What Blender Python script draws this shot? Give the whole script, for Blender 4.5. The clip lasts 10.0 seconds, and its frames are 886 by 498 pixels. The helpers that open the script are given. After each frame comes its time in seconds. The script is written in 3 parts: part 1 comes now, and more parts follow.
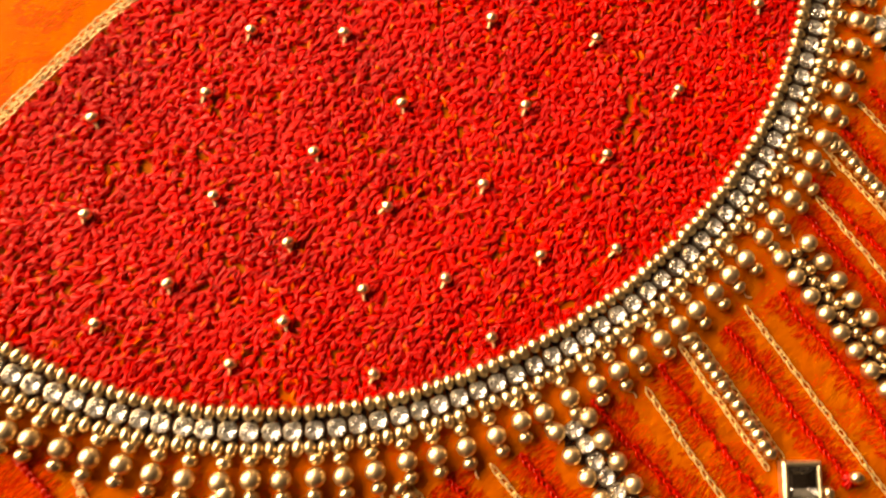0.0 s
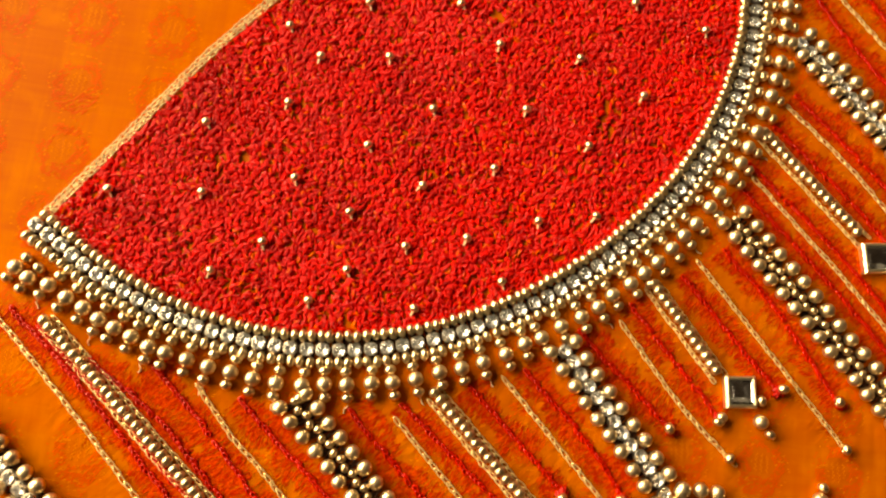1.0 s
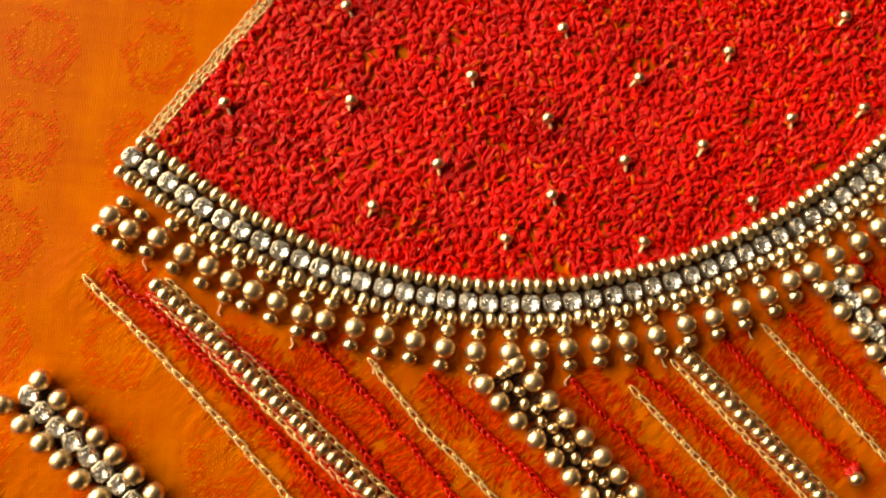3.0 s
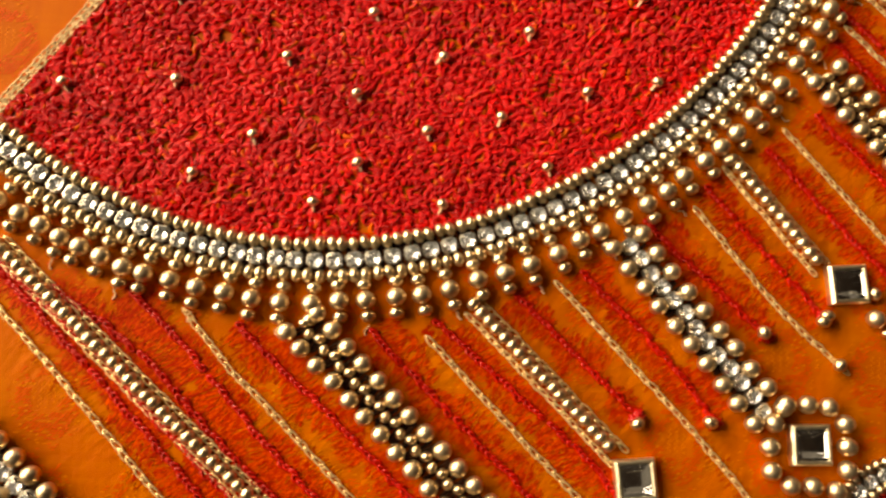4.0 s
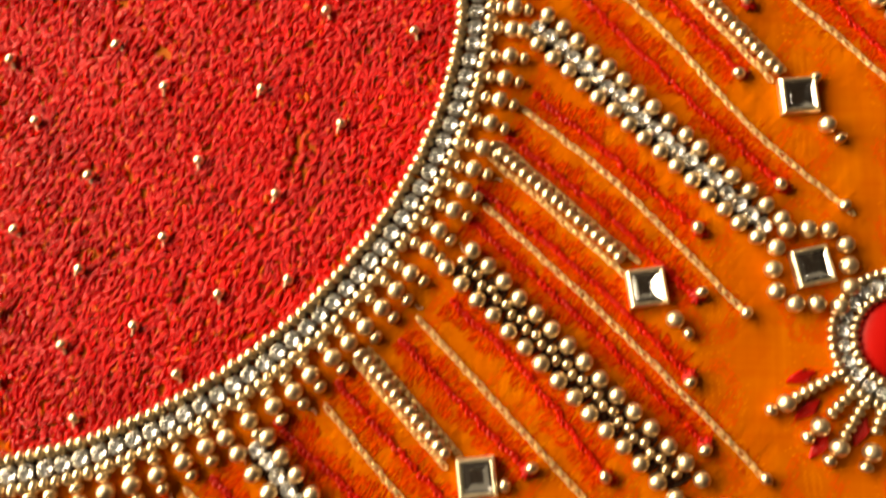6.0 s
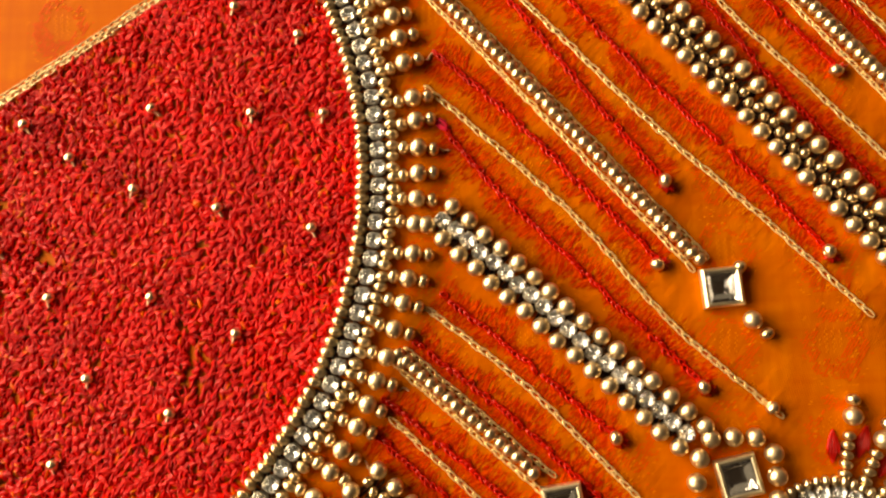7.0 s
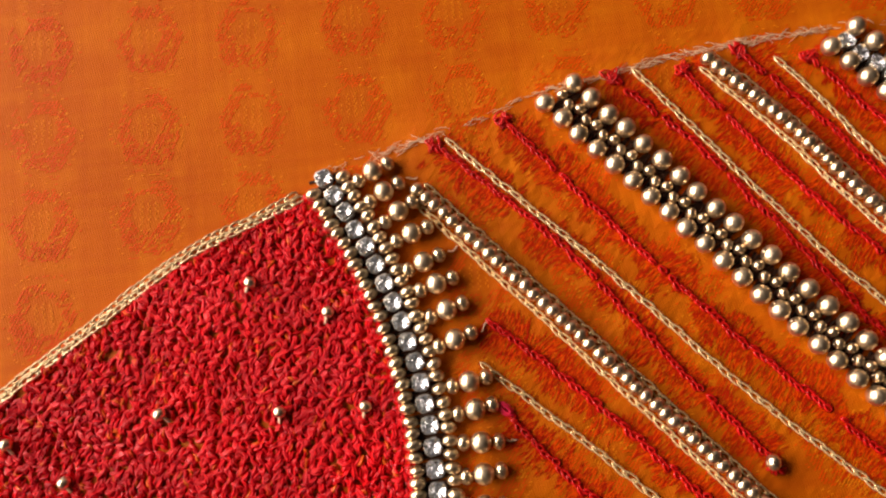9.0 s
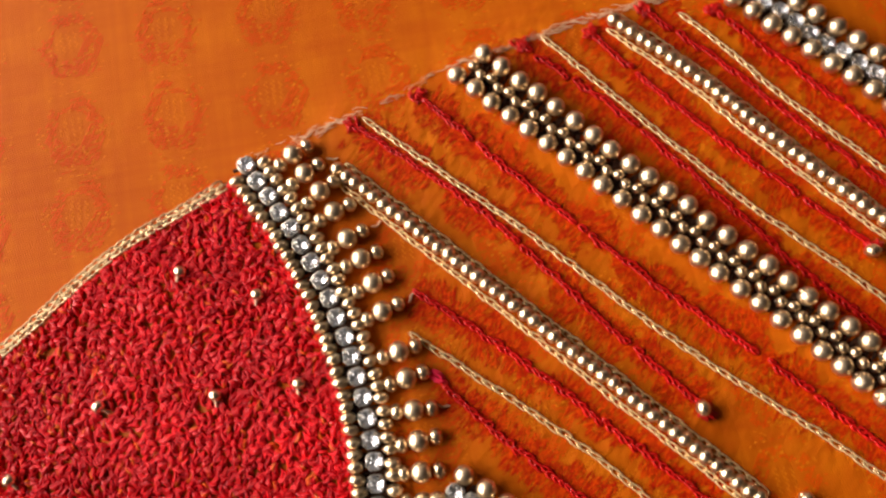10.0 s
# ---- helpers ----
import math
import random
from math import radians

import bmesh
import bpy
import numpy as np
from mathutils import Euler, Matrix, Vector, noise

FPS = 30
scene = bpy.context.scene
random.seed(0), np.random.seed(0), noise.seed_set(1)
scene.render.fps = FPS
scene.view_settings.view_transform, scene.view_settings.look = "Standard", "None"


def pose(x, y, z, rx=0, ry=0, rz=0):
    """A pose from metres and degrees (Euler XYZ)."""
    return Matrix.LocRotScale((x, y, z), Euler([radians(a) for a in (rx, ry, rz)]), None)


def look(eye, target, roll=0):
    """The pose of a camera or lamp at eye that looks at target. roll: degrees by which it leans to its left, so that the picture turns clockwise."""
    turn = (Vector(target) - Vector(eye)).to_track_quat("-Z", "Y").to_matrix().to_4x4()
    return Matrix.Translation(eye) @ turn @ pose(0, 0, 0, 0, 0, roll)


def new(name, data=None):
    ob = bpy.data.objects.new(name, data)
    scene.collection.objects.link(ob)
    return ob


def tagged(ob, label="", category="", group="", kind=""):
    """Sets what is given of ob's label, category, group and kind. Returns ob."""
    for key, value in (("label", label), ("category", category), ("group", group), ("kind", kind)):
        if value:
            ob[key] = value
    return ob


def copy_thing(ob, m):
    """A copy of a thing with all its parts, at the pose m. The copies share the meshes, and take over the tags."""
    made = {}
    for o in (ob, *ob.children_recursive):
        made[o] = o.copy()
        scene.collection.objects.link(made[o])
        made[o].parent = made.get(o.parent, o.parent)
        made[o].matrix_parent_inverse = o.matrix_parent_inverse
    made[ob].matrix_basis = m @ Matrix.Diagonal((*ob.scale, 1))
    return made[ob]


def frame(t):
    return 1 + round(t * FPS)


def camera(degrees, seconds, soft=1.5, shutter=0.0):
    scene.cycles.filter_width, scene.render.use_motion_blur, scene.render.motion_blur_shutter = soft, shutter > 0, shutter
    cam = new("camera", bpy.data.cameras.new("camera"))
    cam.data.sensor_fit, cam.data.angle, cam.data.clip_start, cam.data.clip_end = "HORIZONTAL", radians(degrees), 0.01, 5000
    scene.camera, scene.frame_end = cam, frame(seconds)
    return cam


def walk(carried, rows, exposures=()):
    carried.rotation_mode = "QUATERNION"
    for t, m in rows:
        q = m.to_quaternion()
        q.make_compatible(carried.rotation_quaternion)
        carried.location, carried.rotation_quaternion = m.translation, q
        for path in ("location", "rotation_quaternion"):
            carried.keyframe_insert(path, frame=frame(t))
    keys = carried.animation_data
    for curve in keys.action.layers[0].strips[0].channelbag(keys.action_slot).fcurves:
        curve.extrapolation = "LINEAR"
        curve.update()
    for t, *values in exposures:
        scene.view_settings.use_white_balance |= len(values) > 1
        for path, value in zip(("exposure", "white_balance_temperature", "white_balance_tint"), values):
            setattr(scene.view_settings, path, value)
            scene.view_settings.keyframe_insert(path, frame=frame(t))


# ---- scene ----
# The cloth lies in the plane z = 0; lengths in the plan are in millimetres, turned into metres by MM.
cam = camera(60.0, 10.0, soft=2.3, shutter=0.35)
ROWS = [
    (0.0, -0.0231, 0.0092, 0.1125, 8.45, -6.51, 0.65),
    (0.5, -0.0294, 0.0001, 0.1277, 8.49, -6.02, 0.98),
    (1.0, -0.0271, -0.0074, 0.1478, 10.26, -4.87, 0.50),
    (1.5, -0.0304, -0.0097, 0.1435, 9.12, -5.49, 0.87),
    (2.0, -0.0497, -0.0099, 0.1164, 10.43, -5.34, -0.63),
    (2.2, -0.0632, -0.0064, 0.1133, 9.63, -5.00, -2.51),
    (3.3, -0.0566, -0.0047, 0.1064, 7.17, -5.81, -2.97),
    (3.5, -0.0456, -0.0039, 0.1115, 7.02, -4.22, -2.83),
    (4.0, -0.0276, -0.0177, 0.1188, 8.97, -3.01, -2.70),
    (4.5, -0.0041, -0.0171, 0.1234, 7.95, -1.54, -2.60),
    (5.0, 0.0146, -0.0163, 0.1238, 8.87, -0.57, -2.80),
    (5.5, 0.0282, -0.0050, 0.1267, 9.06, 0.10, -4.36),
    (6.0, 0.0439, 0.0089, 0.1263, 9.09, 1.84, -5.58),
    (6.2, 0.0506, 0.0198, 0.1253, 7.09, 2.45, -6.30),
    (7.3, 0.0654, 0.0490, 0.1205, 7.23, 2.44, -8.26),
    (7.5, 0.0652, 0.0515, 0.1172, 8.43, 1.95, -8.68),
    (8.0, 0.0624, 0.0710, 0.1139, 7.53, 1.75, -10.17),
    (8.5, 0.0607, 0.0839, 0.1107, 9.44, 1.49, -11.81),
    (9.0, 0.0587, 0.0891, 0.1103, 8.78, 1.09, -12.40),
    (9.5, 0.0596, 0.0886, 0.1092, 9.35, 0.39, -13.54),
    (10.0, 0.0693, 0.0797, 0.1108, 9.78, 2.52, -16.59),
]
EXPOSURES = [(0.0, 0.30, 15000, 23), (0.5, 0.20, 13200, 13), (1.0, 0.18, 12300, 7), (1.5, 0.26, 12000, 5), (2.0, 0.10, 12200, 9), (3.3, -0.14, 10800, 11), (4.6, -0.02, 9400, 9), (5.5, 0.12, 9500, 9),
             (6.0, 0.42, 9900, 9), (7.5, 0.04, 11300, 11), (8.1, -0.10, 11200, 13), (8.7, -0.11, 7200, 20), (10.0, -0.03, 6800, 18)]
walk(cam, [(t, pose(x, y, z, rx, ry, rz)) for t, x, y, z, rx, ry, rz in ROWS], EXPOSURES)

# ---- light: one large window beside the table, pale daylight from all round, an added dark slab overhead ----
world = bpy.data.worlds.new("room_air")
scene.world = world
world.use_nodes = True
world.node_tree.nodes["Background"].inputs[0].default_value = (1.0, 0.90, 0.77, 1)
world.node_tree.nodes["Background"].inputs[1].default_value = 0.20
lamp = bpy.data.lights.new("window_light", "AREA")
lamp.shape, lamp.size, lamp.size_y, lamp.energy = "RECTANGLE", 1.30, 0.72, 40.0
lamp.color = (1.0, 0.95, 0.88)
new("window_light", lamp).matrix_world = look((-0.82, 0.48, 0.43), (0.02, 0.05, 0.0))

MM = 0.001
RNG = random.Random(7)


# ---- materials ----
def material(name, colour, rough=0.5, metal=0.0, **more):
    m = bpy.data.materials.new(name)
    m.use_nodes = True
    b = m.node_tree.nodes["Principled BSDF"]
    b.inputs["Base Color"].default_value = (*colour, 1)
    b.inputs["Roughness"].default_value = rough
    b.inputs["Metallic"].default_value = metal
    for key, value in more.items():
        b.inputs[key.replace("_", " ")].default_value = value
    return m, m.node_tree, b


def node(tree, kind, **values):
    n = tree.nodes.new(kind)
    for key, value in values.items():
        n.inputs[key.replace("_", " ")].default_value = value
    return n


def mix(tree, factor, a, b, mode="MIX"):
    n = tree.nodes.new("ShaderNodeMix")
    n.data_type, n.blend_type = "RGBA", mode
    for slot, v in ((0, factor), (6, a), (7, b)):
        if isinstance(v, (int, float, tuple)):
            n.inputs[slot].default_value = v if not isinstance(v, tuple) else (*v, 1)
        else:
            tree.links.new(v, n.inputs[slot])
    return n.outputs[2]


def ramp(tree, value, lo, hi, a=0.0, b=1.0):
    n = tree.nodes.new("ShaderNodeMapRange")
    n.inputs[1].default_value, n.inputs[2].default_value = lo, hi
    n.inputs[3].default_value, n.inputs[4].default_value = a, b
    tree.links.new(value, n.inputs[0])
    return n.outputs[0]


def bump(tree, b, height, distance, strength=1.0):
    n = tree.nodes.new("ShaderNodeBump")
    n.inputs["Strength"].default_value, n.inputs["Distance"].default_value = strength, distance
    tree.links.new(height, n.inputs["Height"])
    tree.links.new(n.outputs[0], b.inputs["Normal"])


def noise_node(tree, scale, detail=3.0, stretch=None, turn=0.0):
    n = node(tree, "ShaderNodeTexNoise", Scale=scale, Detail=detail)
    co = tree.nodes.new("ShaderNodeTexCoord")
    mp = tree.nodes.new("ShaderNodeMapping")
    mp.inputs["Rotation"].default_value = (0, 0, radians(turn))
    mp.inputs["Scale"].default_value = stretch or (1, 1, 1)
    tree.links.new(co.outputs["Object"], mp.inputs[0])
    tree.links.new(mp.outputs[0], n.inputs["Vector"])
    return n.outputs["Fac"]


def weave_height(tree, period, turn):
    """Over-and-under relief of a plain weave, threads `period` metres apart."""
    out = []
    for extra in (0, 90):
        w = node(tree, "ShaderNodeTexWave", Scale=0.31416 / period, Distortion=1.2, Detail=1.0)
        w.inputs["Detail Scale"].default_value = 0.15
        co = tree.nodes.new("ShaderNodeTexCoord")
        mp = tree.nodes.new("ShaderNodeMapping")
        mp.inputs["Rotation"].default_value = (0, 0, radians(turn + extra))
        tree.links.new(co.outputs["Object"], mp.inputs[0])
        tree.links.new(mp.outputs[0], w.inputs["Vector"])
        out.append(w.outputs["Fac"])
    n = tree.nodes.new("ShaderNodeMath")
    n.operation = "MULTIPLY"
    tree.links.new(out[0], n.inputs[0])
    tree.links.new(out[1], n.inputs[1])
    return n.outputs[0]


def ridges(tree, scale, turn, longer):
    """Noise drawn out `longer` times at right angles to the direction `turn` (degrees): puckers across a line of stitches."""
    co = tree.nodes.new("ShaderNodeTexCoord")
    mp = tree.nodes.new("ShaderNodeMapping")
    mp.vector_type = "TEXTURE"
    mp.inputs["Rotation"].default_value = (0, 0, radians(turn))
    mp.inputs["Scale"].default_value = (1, longer, 1)
    n = node(tree, "ShaderNodeTexNoise", Scale=scale, Detail=2.0)
    tree.links.new(co.outputs["Object"], mp.inputs[0])
    tree.links.new(mp.outputs[0], n.inputs["Vector"])
    return n.outputs["Fac"]


def times(tree, a, b):
    n = tree.nodes.new("ShaderNodeMath")
    n.operation = "MULTIPLY"
    tree.links.new(a, n.inputs[0])
    tree.links.new(b, n.inputs[1])
    return n.outputs[0]


def make_silk(name, colour, dark, light):
    """Plain-woven silk, smooth where it lies free and puckered where stitches pull on it (the cloth's "pull" attribute)."""
    m, t, b = material(name, colour, 0.62, 0.0, Specular_IOR_Level=0.08)
    pull = t.nodes.new("ShaderNodeAttribute")
    pull.attribute_name = "pull"
    blot = ramp(t, noise_node(t, 45, 4), 0.35, 0.68)
    c = mix(t, blot, colour, mix(t, 0.6, colour, dark))
    c = mix(t, ramp(t, noise_node(t, 130, 3), 0.5, 0.75), c, mix(t, 0.6, colour, light))
    c = mix(t, ramp(t, ridges(t, 800, 83, 30), 0.3, 0.7), c, mix(t, 0.3, c, light))
    c = mix(t, ramp(t, ridges(t, 800, -7, 30), 0.3, 0.7), c, mix(t, 0.35, c, dark))
    h = weave_height(t, 0.00036, -7)
    c = mix(t, ramp(t, h, 0.0, 0.40, 0.18, 0.0), c, dark)
    t.links.new(c, b.inputs["Base Color"])
    bump(t, b, h, 0.00005, 0.8)
    first = b.inputs["Normal"].links[0].from_node
    before = None
    for scale, longer, strength, distance in ((240, 2.2, 0.7, 0.0010), (760, 4.0, 0.6, 0.00028)):
        pucker = t.nodes.new("ShaderNodeBump")
        pucker.inputs["Strength"].default_value, pucker.inputs["Distance"].default_value = strength, distance
        t.links.new(times(t, ridges(t, scale, -50, longer), pull.outputs["Fac"]), pucker.inputs["Height"])
        if before:
            t.links.new(before.outputs[0], pucker.inputs["Normal"])
        before = pucker
    t.links.new(before.outputs[0], first.inputs["Normal"])
    return m


def make_thread(name, colour, dark, light, rough=0.45, sheen=0.25, fleck=None):
    """Glossy embroidery thread with a fine twist and colour changing from stitch to stitch."""
    m, t, b = material(name, colour, rough, 0.0, Specular_IOR_Level=sheen)
    geo = t.nodes.new("ShaderNodeNewGeometry")
    c = mix(t, ramp(t, geo.outputs["Random Per Island"], 0.0, 1.0), dark, light)
    c = mix(t, 0.5, c, colour)
    c = mix(t, ramp(t, noise_node(t, 70, 3), 0.4, 0.7), c, dark)
    if fleck:
        c = mix(t, ramp(t, geo.outputs["Random Per Island"], 0.955, 0.965), c, fleck)
    t.links.new(c, b.inputs["Base Color"])
    bump(t, b, noise_node(t, 5200, 2, (1, 0.35, 1), 30), 0.00006, 0.7)
    return m


def make_metal(name, colour, dark, rough, metal=1.0):
    m, t, b = material(name, colour, rough, metal)
    info = t.nodes.new("ShaderNodeObjectInfo")
    c = mix(t, ramp(t, info.outputs["Random"], 0, 1, 0.0, 0.35), colour, dark)
    c = mix(t, ramp(t, noise_node(t, 900, 3), 0.45, 0.75, 0.0, 0.7), c, dark)
    t.links.new(c, b.inputs["Base Color"])
    t.links.new(ramp(t, noise_node(t, 2400, 2), 0.3, 0.7, rough - 0.06, rough + 0.12), b.inputs["Roughness"])
    bump(t, b, noise_node(t, 1500, 3), 0.00012, 0.45)
    return m


SILK = make_silk("orange_silk", (0.52, 0.106, 0.0013), (0.38, 0.056, 0.0008), (0.61, 0.166, 0.003))
MOTIF = make_thread("woven_red_orange", (0.72, 0.066, 0.001), (0.62, 0.048, 0.001), (0.80, 0.092, 0.002), 0.5, 0.12)
HATCH = make_thread("woven_red", (0.47, 0.018, 0.002), (0.36, 0.010, 0.001), (0.56, 0.032, 0.003), 0.6, 0.06)
PALE_FLOAT = make_thread("woven_pale_orange", (0.72, 0.20, 0.006), (0.62, 0.15, 0.004), (0.78, 0.25, 0.010), 0.5, 0.10)
RED = make_thread("crimson_thread", (0.68, 0.007, 0.007), (0.46, 0.003, 0.004), (0.85, 0.011, 0.014), 0.20, 0.26, (0.66, 0.085, 0.005))
RED_LINE = make_thread("dark_red_thread", (0.56, 0.008, 0.006), (0.38, 0.005, 0.003), (0.70, 0.014, 0.012), 0.34, 0.30)
DOME_RED = make_thread("dark_red_satin", (0.36, 0.003, 0.004), (0.24, 0.002, 0.002), (0.42, 0.005, 0.006), 0.5, 0.14)
RED_SATIN = make_thread("red_satin_thread", (0.40, 0.004, 0.005), (0.26, 0.002, 0.003), (0.50, 0.008, 0.008), 0.35, 0.3)
PINK = make_thread("pink_thread", (0.90, 0.025, 0.09), (0.80, 0.02, 0.07), (0.95, 0.06, 0.15), 0.4)
PALE = make_thread("pale_thread", (0.74, 0.46, 0.28), (0.6, 0.36, 0.2), (0.84, 0.60, 0.42), 0.4)
ZARI = make_metal("gold_zari", (0.98, 0.75, 0.40), (0.78, 0.52, 0.22), 0.26, 0.52)
BEAD = make_metal("antique_gold_bead", (0.92, 0.73, 0.49), (0.48, 0.34, 0.19), 0.35)
SEED = make_metal("pale_gold_seed", (0.93, 0.745, 0.50), (0.48, 0.33, 0.18), 0.29)
DULL_ZARI = make_metal("dull_gold_zari", (0.80, 0.60, 0.34), (0.42, 0.27, 0.12), 0.30, 0.82)
DARK_METAL = make_metal("tarnished_cup", (0.72, 0.65, 0.54), (0.25, 0.21, 0.17), 0.32)
# near-black brown: shade under and between the beads, put into a colour
GAP_SHADE = make_thread("dark_gap_shade", (0.060, 0.022, 0.010), (0.035, 0.012, 0.006), (0.09, 0.035, 0.016), 0.7, 0.2)
SILVER = make_metal("silver_setting", (0.94, 0.83, 0.62), (0.66, 0.54, 0.36), 0.36)
FOIL, _, _ = material("foil_back", (0.95, 0.97, 1.0), 0.22, 0.6)
MIRROR, _, _ = material("mirror_back", (0.95, 0.96, 0.97), 0.05, 1.0)
GLASS, _, _ = material("crystal_glass", (1, 1, 1), 0.0, 0.0, Transmission_Weight=1.0, IOR=1.5)
WOOD, _wt, _wb = material("table_wood", (0.22, 0.12, 0.06), 0.5)
_wt.links.new(mix(_wt, noise_node(_wt, 9, 5, (1, 14, 1)), (0.14, 0.07, 0.035), (0.30, 0.17, 0.09)), _wb.inputs["Base Color"])
# for the unseen dark slabs added round the table
DARK_SCREEN, _dt, _db = material("dark_screen", (0.04, 0.03, 0.025), 0.6)
_dt.links.new(mix(_dt, noise_node(_dt, 6, 5, (1, 12, 1)), (0.025, 0.018, 0.014), (0.06, 0.045, 0.035)), _db.inputs["Base Color"])


# ---- mesh helpers ----
def mesh_object(name, verts, faces, mat, parent=None, smooth=True, label=""):
    me = bpy.data.meshes.new(name)
    me.from_pydata([tuple(v) for v in verts], [], [tuple(f) for f in faces])
    me.materials.append(mat)
    if smooth:
        me.shade_smooth()
    ob = new(name, me)
    ob.parent = parent
    return tagged(ob, label) if label else ob


def share(name, me, parent, x, y, z, turn=0.0, tip=0.0, scale=(1, 1, 1)):
    ob = new(name, me)
    ob.parent = parent
    ob.matrix_basis = Matrix.LocRotScale((x * MM, y * MM, z * MM), Euler((0, radians(tip), radians(turn)), "XYZ"), scale)
    return ob


def thing(name, x, y, turn=0.0, label="", category="", group="", kind=""):
    ob = new(name)
    ob.empty_display_size = 0.002
    ob.matrix_basis = pose(x * MM, y * MM, 0, 0, 0, turn)
    return tagged(ob, label, category, group, kind)


def lathe(name, profile, n, mat, axis_x=True):
    """A ring-shaped body turned round the local x axis (a bead on its thread) from a closed or open profile of (along, radius)."""
    v, f, k = [], [], len(profile)
    for i in range(n):
        a = 2 * math.pi * i / n
        for along, r in profile:
            v.append((along * MM, r * math.cos(a) * MM, r * math.sin(a) * MM))
    for i in range(n):
        j = (i + 1) % n
        for q in range(k - 1):
            f.append((i * k + q, i * k + q + 1, j * k + q + 1, j * k + q))
    me = bpy.data.meshes.new(name)
    me.from_pydata(v, [], f)
    me.materials.append(mat)
    me.shade_smooth()
    return me


def bead_profile(r, length, hole, steps):
    out = [(-length * 0.30, hole * 0.8)]
    lo = math.asin(min(1, hole * 1.3 / r))
    for i in range(steps + 1):
        a = lo + (math.pi - 2 * lo) * i / steps
        out.append((-math.cos(a) * length / 2, math.sin(a) * r))
    out.append((length * 0.30, hole * 0.8))
    return out


BIG = lathe("bead", bead_profile(1.50, 2.9, 0.28, 9), 18, BEAD)
MID = lathe("bead", bead_profile(1.12, 1.95, 0.34, 7), 12, SEED)
TINY = lathe("bead", bead_profile(1.14, 1.64, 0.34, 7), 12, SEED)
CORD_BEAD = lathe("bead", bead_profile(1.10, 1.86, 0.3, 7), 12, SEED)
DROP = lathe("bead", bead_profile(1.16, 1.95, 0.32, 7), 12, SEED)


def crystal_mesh(r):
    """A round-cut stone: flat table, eight crown facets twice over, pointed back."""
    v, f = [], []
    for ring, (q, z, off) in enumerate(((0.38, 0.72, 0.0), (0.74, 0.50, 0.5), (1.0, 0.16, 0.0), (0.06, -0.18, 0.5))):
        for i in range(8):
            a = 2 * math.pi * (i + off) / 8
            q2 = q * (1.0 + 0.08 * abs(math.sin(2 * a)) * (ring > 0))
            v.append((q2 * r * math.cos(a) * MM, q2 * r * math.sin(a) * MM, z * r * MM))
    f.append(tuple(range(8)))
    for ring in range(3):
        for i in range(8):
            j = (i + 1) % 8
            a, b, c, d = ring * 8 + i, ring * 8 + j, ring * 8 + 8 + i, ring * 8 + 8 + j
            if ring == 1:
                f += [(a, c, d), (a, d, b)]
                f[-2:] = [(a, c, b), (b, c, d)]
            else:
                f += [(a, c, b), (b, c, d)]
    f.append(tuple(reversed(range(24, 32))))
    me = bpy.data.meshes.new("crystal")
    me.from_pydata(v, [], f)
    me.materials.append(GLASS)
    return me


def cup_mesh(r):
    """A square claw cup with a mirror-bright faceted well and four prongs."""
    v, f = [], []
    for q, z in ((1.14, -0.62), (1.20, 0.30), (1.06, 0.34), (0.98, 0.06), (0.52, -0.04), (0.10, -0.16)):
        for i in range(12):
            a = 2 * math.pi * i / 12
            z += (0.13 if i % 2 else -0.13) * (0.2 < q < 1)
            s = 1.0 + 0.15 * abs(math.sin(2 * a)) * (q > 0.9)
            v.append((q * s * r * math.cos(a) * MM, q * s * r * math.sin(a) * MM, z * r * MM))
    for ring in range(5):
        for i in range(12):
            j = (i + 1) % 12
            a, b, c, d = ring * 12 + i, ring * 12 + j, ring * 12 + 12 + j, ring * 12 + 12 + i
            f += [(a, b, c, d)] if ring < 2 else [(a, b, d), (b, c, d)]
    f.append(tuple(range(60, 72)))
    for k in range(4):
        a = math.pi / 4 + k * math.pi / 2
        base = len(v)
        for q, z in ((1.16, 0.28), (0.98, 0.52), (0.78, 0.58)):
            for side in (-0.13, 0.13):
                v.append((r * (q * math.cos(a) - side * math.sin(a)) * MM, r * (q * math.sin(a) + side * math.cos(a)) * MM, z * r * MM))
        f += [(base, base + 1, base + 3, base + 2), (base + 2, base + 3, base + 5, base + 4)]
    me = bpy.data.meshes.new("cup")
    me.from_pydata(v, [], f)
    me.materials.append(DARK_METAL)
    me.materials.append(FOIL)
    for p in me.polygons:
        inner = all(24 <= i < 72 for i in p.vertices)
        p.material_index = 1 if inner else 0
    return me


CRYSTAL, CUP = crystal_mesh(1.10), cup_mesh(1.06)


def crystal(parent, x, y, turn=0.0, z=0.72, scale=1.0):
    c = share("crystal", CRYSTAL, parent, x, y, z, turn + RNG.uniform(-12, 12), RNG.uniform(-5, 5), (scale, scale, scale))
    cup = new("cup", CUP)
    cup.parent = c
    return c


